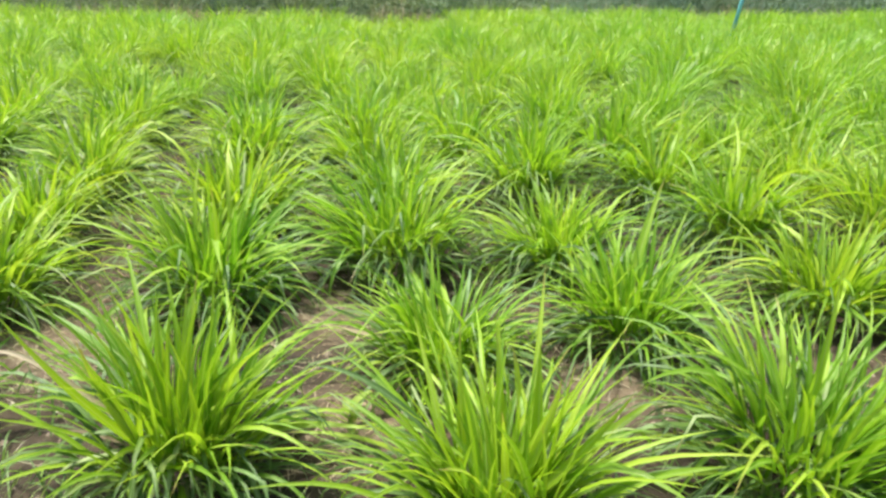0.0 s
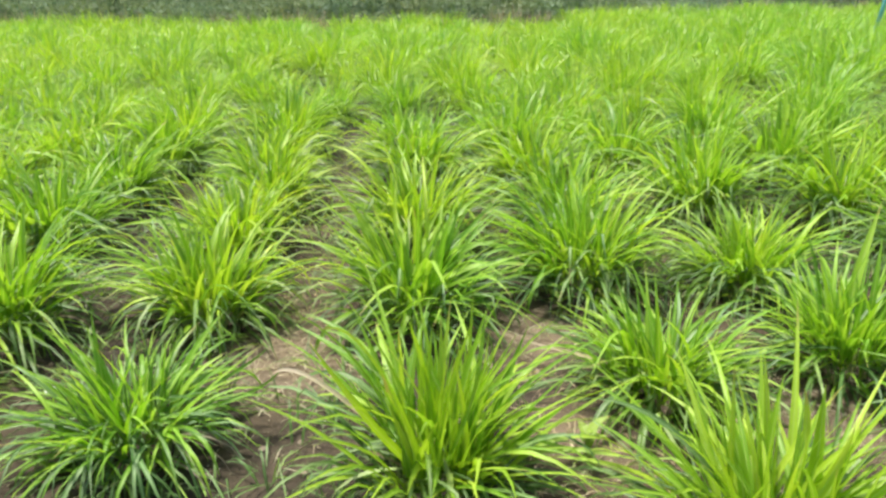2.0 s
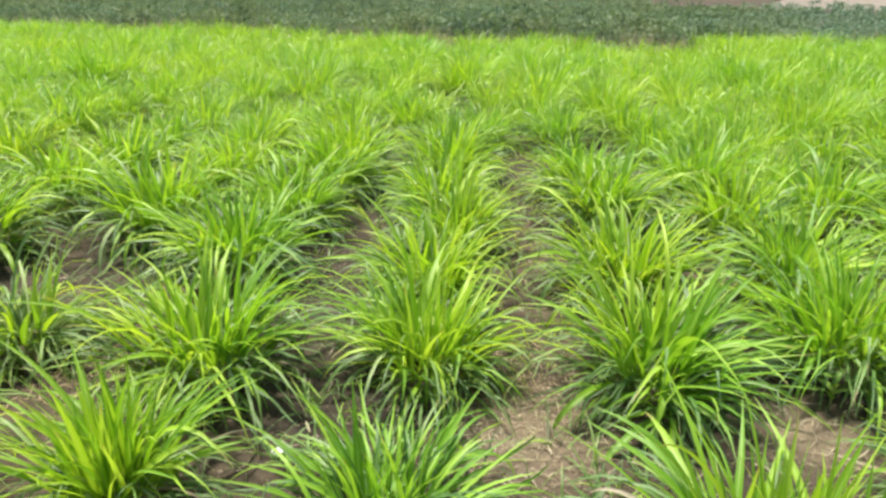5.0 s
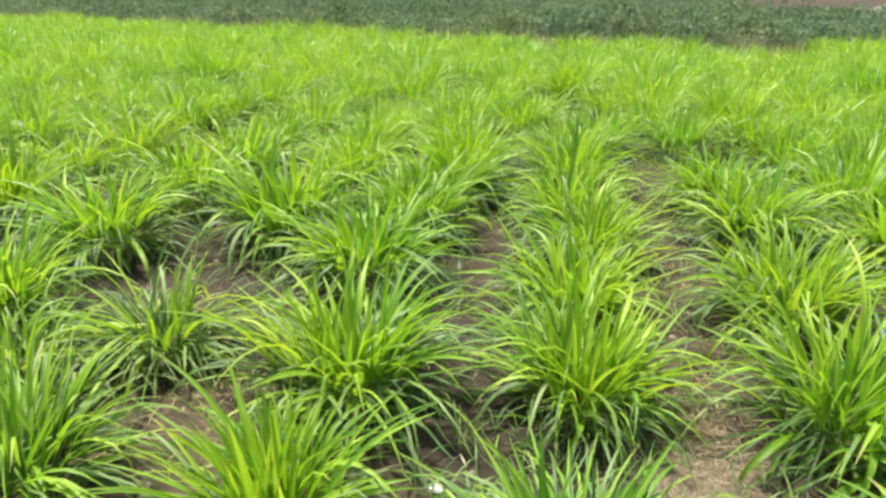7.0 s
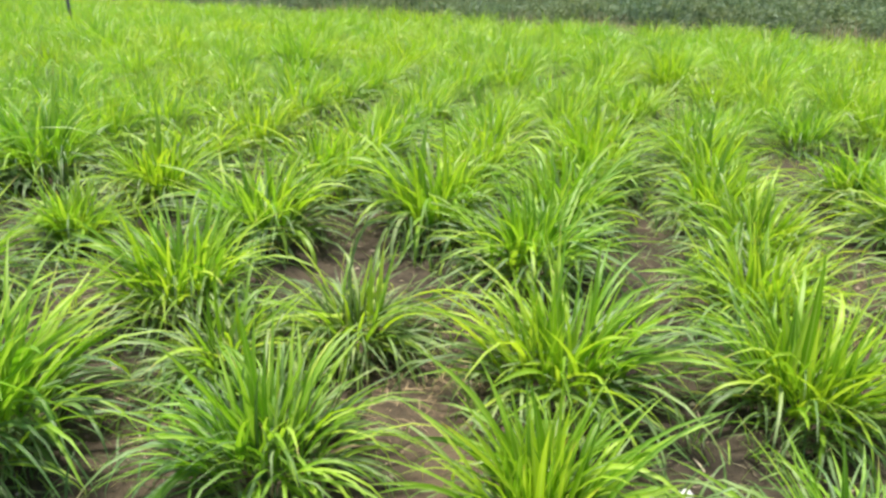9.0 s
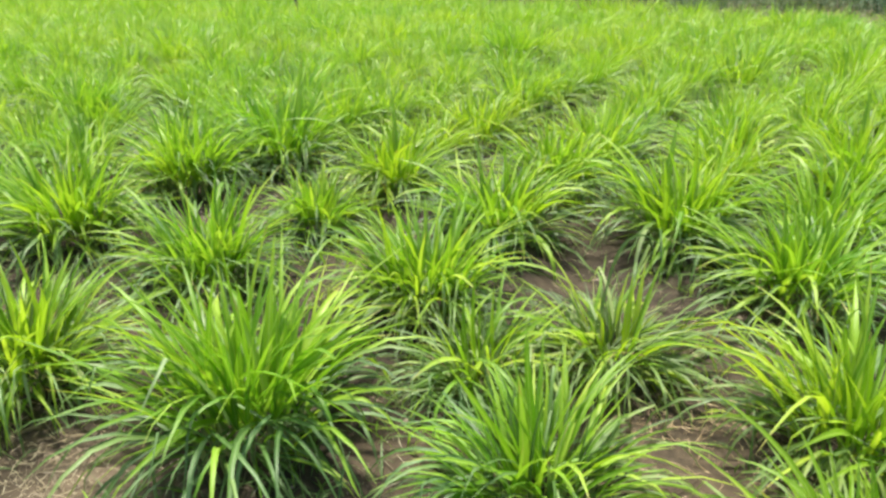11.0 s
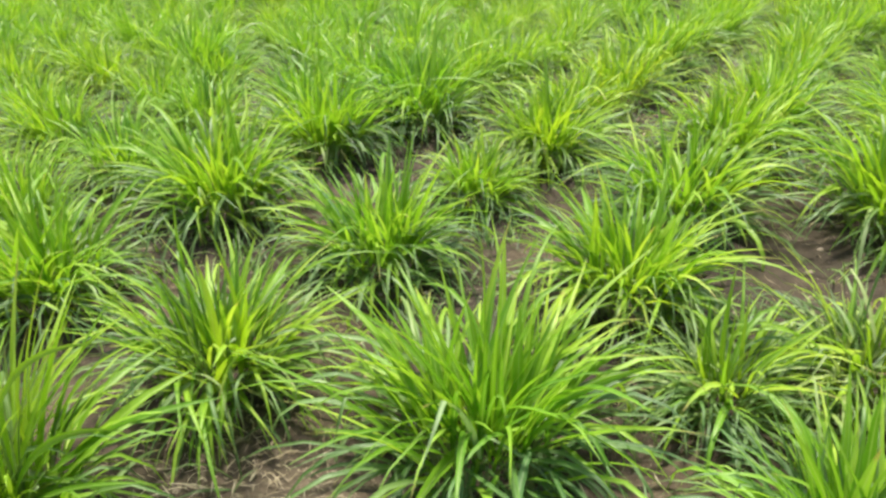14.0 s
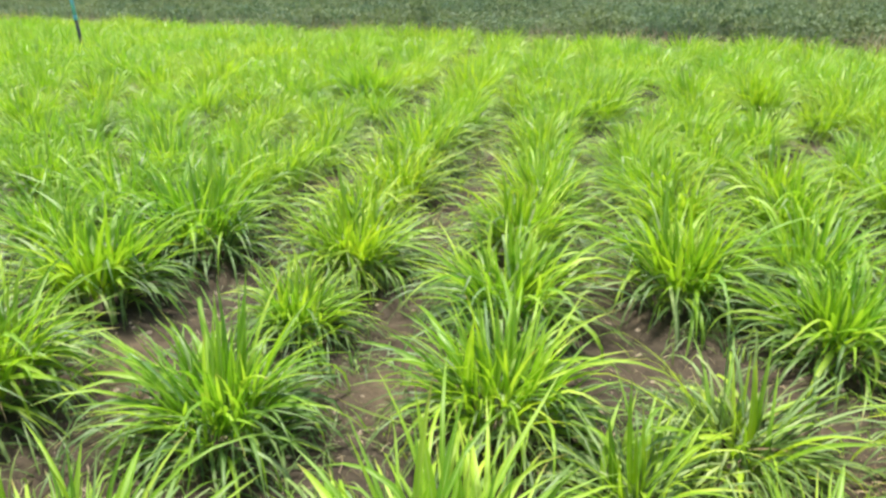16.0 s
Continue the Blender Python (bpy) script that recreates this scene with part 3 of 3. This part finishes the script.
# ---- the neighbouring crop ----
def bush_arrays(r):
    """A low bushy crop plant of many small leaves."""
    V, F, U = [], [], []
    for _ in range(85):
        a, z = r.uniform(0, 6.283), r.random() ** 0.5
        d = 0.34 * (0.45 + 0.75 * z - 0.6 * z * z) * math.sqrt(r.random()) * 1.3
        c = Vector((d * math.cos(a), d * math.sin(a), 0.08 + 0.62 * z))
        w, l = r.uniform(0.035, 0.065), r.uniform(0.08, 0.14)
        m = Euler((r.gauss(0, 0.6), r.gauss(0.3, 0.5), r.uniform(0, 6.283))).to_matrix()
        n = len(V)
        V += [c + m @ Vector(v) for v in ((-l / 2, 0, 0), (0, -w / 2, 0.008), (l / 2, 0, -0.01), (0, w / 2, 0.008))]
        F.append((n, n + 1, n + 2, n + 3))
        U += [(0.5, 0), (0, 0.5), (0.5, 1), (1, 0.5)]
    V = np.array([tuple(v) for v in V], dtype=np.float32)
    return V, np.array(F, dtype=np.int32), np.array(U, dtype=np.float32).ravel()


bushes = [bush_arrays(rng) for _ in range(6)]
crop_spots = []
y = 16.9
while y < 60:
    step = 0.42 + max(0, y - 24) * 0.03
    x = -48.0
    while x < 36:
        if y > field_end(x) + 1.1 + 0.4 * noise.noise((x * 0.4, 0, 3)) and not (y > 37 + max(0, -3.5 - x) * 12):
            k = rng.uniform(0.75, 1.15) * (1 + max(0, y - 24) * 0.02)
            tall = 0.92 + 0.55 * noise.noise((x * 0.25, y * 0.25, 8)) + (0.6 if rng.random() < 0.02 else 0)
            crop_spots.append((x + rng.uniform(-.12, .12), y + rng.uniform(-.12, .12), k, max(0.45, tall * rng.uniform(0.8, 1.15))))
        x += step * (1.0 if y < 24 else 1.15)
    y += step * 1.25
tagged(scattered("crop", bushes, crop_spots, CROP, rng), "dull green bushy crop behind the grass field", "crop", kind="stuff")

# Withered grass along the far edge of the field.
dry_kinds = []
for _ in range(3):
    blades = [(blade(rng.uniform(0.3, 0.6), rng.uniform(0.012, 0.02), rng.uniform(60, 88), rng.uniform(10, 70), segments=3), pose(rng.gauss(0, 0.12), rng.gauss(0, 0.12), 0, 0, 0, rng.uniform(0, 360))) for _ in range(14)]
    V, U, F = joined(blades)
    F = np.array(F, dtype=np.int32)
    dry_kinds.append((np.array([tuple(v) for v in V], dtype=np.float32), F, np.array(U, dtype=np.float32)[F.ravel()].ravel()))
edge_spots = []
for _ in range(520):
    x = rng.uniform(-40, 24)
    if noise.noise((x * 0.35, 5, 2)) > rng.uniform(-0.3, 0.4):
        edge_spots.append((x, field_end(x) + rng.uniform(-0.5, 0.5), 1.0, rng.uniform(1.0, 1.5)))
tagged(scattered("edge_grass", dry_kinds, edge_spots, STRAW, rng), "withered straw-coloured grass along the field's far edge", "dry grass", kind="stuff")

track = new("road", mesh_from("road", [(2, 56, 0.02), (90, 50, 0.02), (130, 150, 0.05), (14, 150, 0.05)], [(0, 1, 2, 3)], TRACK))
tagged(track, "pale bare earth track beyond the crop", "road", kind="structure")


# ---- water pipes standing in the field ----
def tube(name, rings, mat, sides=14):
    V, F = [], []
    for x, y, z, rad in rings:
        V += [(x + rad * math.cos(2 * math.pi * k / sides), y + rad * math.sin(2 * math.pi * k / sides), z) for k in range(sides)]
    for i in range(len(rings) - 1):
        F += [(i * sides + k, i * sides + (k + 1) % sides, (i + 1) * sides + (k + 1) % sides, (i + 1) * sides + k) for k in range(sides)]
    F += [tuple(range(sides))[::-1], tuple((len(rings) - 1) * sides + k for k in range(sides))]
    return mesh_from(name, V, F, mat)


def standpipe(x, y, lean, dark_to, label):
    thing = new("standpipe")
    thing.matrix_basis = pose(x, y, 0, 0, lean, 0)
    part("lower_pipe", tube("lower_pipe", [(0, 0, -0.1, 0.034), (0, 0, dark_to, 0.034)], PIPE_DARK), thing, "dark lower pipe")
    part("collar", tube("collar", [(0, 0, dark_to - 0.03, 0.034), (0, 0, dark_to - 0.02, 0.042), (0, 0, dark_to + 0.05, 0.042), (0, 0, dark_to + 0.06, 0.036)], PIPE_BLUE), thing)
    part("riser", tube("riser", [(0, 0, dark_to, 0.034), (0, 0, 1.45, 0.034)], PIPE_BLUE), thing)
    return tagged(thing, label, "water pipe")


standpipe(4.33, 14.3, 8, 0.15, "faded blue plastic water riser standing in the grass")
standpipe(-16.1, 9.97, -5, 0.85, "blue plastic water riser with a dark lower half")

# ---- litter on the soil ----
V, U, F, n = [], [], [], 0
DRIFTS = [(-1.31, 2.49), (-1.28, 2.65), (-0.17, 2.24), (0.6, 2.5), (-4.2, 0.75), (-1.4, 2.75), (-0.42, 2.87), (-4.5, 0.6), (-3.0, 2.3)]
for i in range(26000):
    if i < 6000:
        x, y = DRIFTS[i % len(DRIFTS)]
        x, y = x + rng.gauss(0, 0.2), y + rng.gauss(0, 0.2)
    else:
        x, y = rng.uniform(-6.6, 2.2), rng.uniform(0.3, 5.2)
        if noise.noise((x * 1.3, y * 1.3, 12)) < rng.uniform(-0.5, 0.35):
            continue
    # Mostly chaff and broken bits, a few long stalks, some torn flat leaves.
    z, a, torn = height(x, y) + 0.004, rng.uniform(0, 6.283), rng.random() < 0.015
    l = rng.uniform(0.03, 0.09) if torn else 0.005 + 0.10 * rng.random() ** 4
    w = rng.uniform(0.002, 0.0045) if torn else rng.uniform(0.0007, 0.002)
    bow = rng.gauss(0, 0.05) * l
    d, s = Vector((math.cos(a), math.sin(a), 0)), Vector((-math.sin(a), math.cos(a), 0))
    tip = rng.uniform(0, 0.25) * l
    for t, rise in ((-0.5, rng.uniform(0, 0.004)), (0.0, tip * 0.5 + rng.uniform(0.001, 0.006)), (0.5, tip)):
        c = Vector((x, y, z + rise)) + d * l * t + s * bow * (1 - 4 * t * t)
        k = w * (0.5 if t else 1)
        V += [c - s * k, c + s * k]
        U += [(0, t + 0.5), (1, t + 0.5)]
    F += [(n, n + 1, n + 3, n + 2), (n + 2, n + 3, n + 5, n + 4)]
    n += 6
straw = new("straw", mesh_from("straw", V, F, STRAW, U))
tagged(straw, "dry straw litter scattered on the soil", "straw", kind="stuff")

V, F, n = [], [], 0
for _ in range(2600):
    x, y, rad = rng.uniform(-6.6, 2.2), rng.uniform(0.3, 5.2), 0.004 + 0.016 * rng.random() ** 3
    z = height(x, y)
    ring = [(x + rad * math.cos(k * 1.2566) * rng.uniform(.7, 1.2), y + rad * math.sin(k * 1.2566) * rng.uniform(.7, 1.2), z - 0.002) for k in range(5)]
    V += ring + [(x, y, z + rad * rng.uniform(0.5, 0.9))]
    F += [(n + k, n + (k + 1) % 5, n + 5) for k in range(5)]
    n += 6
tagged(new("clods", mesh_from("clods", V, F, STONE, smooth=False)), "small dry soil crumbs", "soil crumbs", kind="stuff")

# Short shoots and fallen side leaves that come up between the clumps, thin where the soil lies bare.
BARE = ((-1.35, 2.6), (-0.42, 2.87), (0.6, 2.5), (-0.17, 2.24), (-4.25, 0.7), (-1.55, 3.4), (-4.75, 2.4))
# The low leaves carry the gaps' shade in their dark green.
for name, mat, count, reach, label in (("seedlings", GRASS, 1500, (0.04, 0.15), "sparse short green shoots on the soil"), ("low_leaves", SHADED_OLD, 5200, (0.10, 0.28), "low side leaves lying between the clumps, darkened for the shade there")):
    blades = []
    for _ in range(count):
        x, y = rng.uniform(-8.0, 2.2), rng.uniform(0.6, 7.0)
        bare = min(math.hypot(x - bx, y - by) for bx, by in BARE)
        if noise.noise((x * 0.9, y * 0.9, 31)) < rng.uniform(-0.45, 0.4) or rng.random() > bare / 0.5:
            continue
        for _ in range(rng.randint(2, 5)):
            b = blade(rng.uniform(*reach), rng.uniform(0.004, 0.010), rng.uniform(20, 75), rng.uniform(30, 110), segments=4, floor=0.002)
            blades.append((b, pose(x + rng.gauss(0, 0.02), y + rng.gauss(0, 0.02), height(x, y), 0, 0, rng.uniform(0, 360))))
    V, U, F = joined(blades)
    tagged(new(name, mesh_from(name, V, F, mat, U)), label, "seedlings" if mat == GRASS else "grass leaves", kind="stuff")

bm = bmesh.new()
bmesh.ops.create_icosphere(bm, subdivisions=2, radius=0.017)
for v in bm.verts:
    v.co = Vector((v.co.x * 1.4, v.co.y, v.co.z * 0.6)) * (1 + 0.25 * noise.noise(v.co * 60))
me = bpy.data.meshes.new("scrap")
bm.to_mesh(me)
bm.free()
me.materials.append(SCRAP)
scrap = new("plastic_scrap", me)
scrap.matrix_basis = pose(-2.04, 2.13, height(-2.04, 2.13) + 0.018, 8, 0, 30)
tagged(scrap, "crumpled white plastic scrap on the soil", "litter")


def weed(x, y, tall, r):
    """A small broad-leaved weed."""
    thing = new("weed")
    thing.matrix_basis = pose(x, y, height(x, y), 0, 0, r.uniform(0, 360))
    part("stem", tube("stem", [(0, 0, -0.01, 0.004), (0.01, 0, tall * 0.6, 0.003), (0.02, 0.01, tall, 0.002)], STEM, 6), thing)
    for k in range(7):
        b = blade(r.uniform(0.06, 0.09), r.uniform(0.026, 0.04), r.uniform(20, 60), r.uniform(20, 60), segments=5, fold=0.15)
        part("leaf", mesh_from("weed_leaf", b[0], b[2], WEED, b[1]), thing, m=pose(0.015, 0.005, tall * (0.35 + 0.65 * k / 6), 0, 0, k * 137.5))
    return tagged(thing, "small broad-leaved weed with pale green leaves among the clumps", "weed", "weeds")


weed(-0.31, 3.07, 0.15, random.Random(5))
weed(-0.19, 2.13, 0.11, random.Random(6))
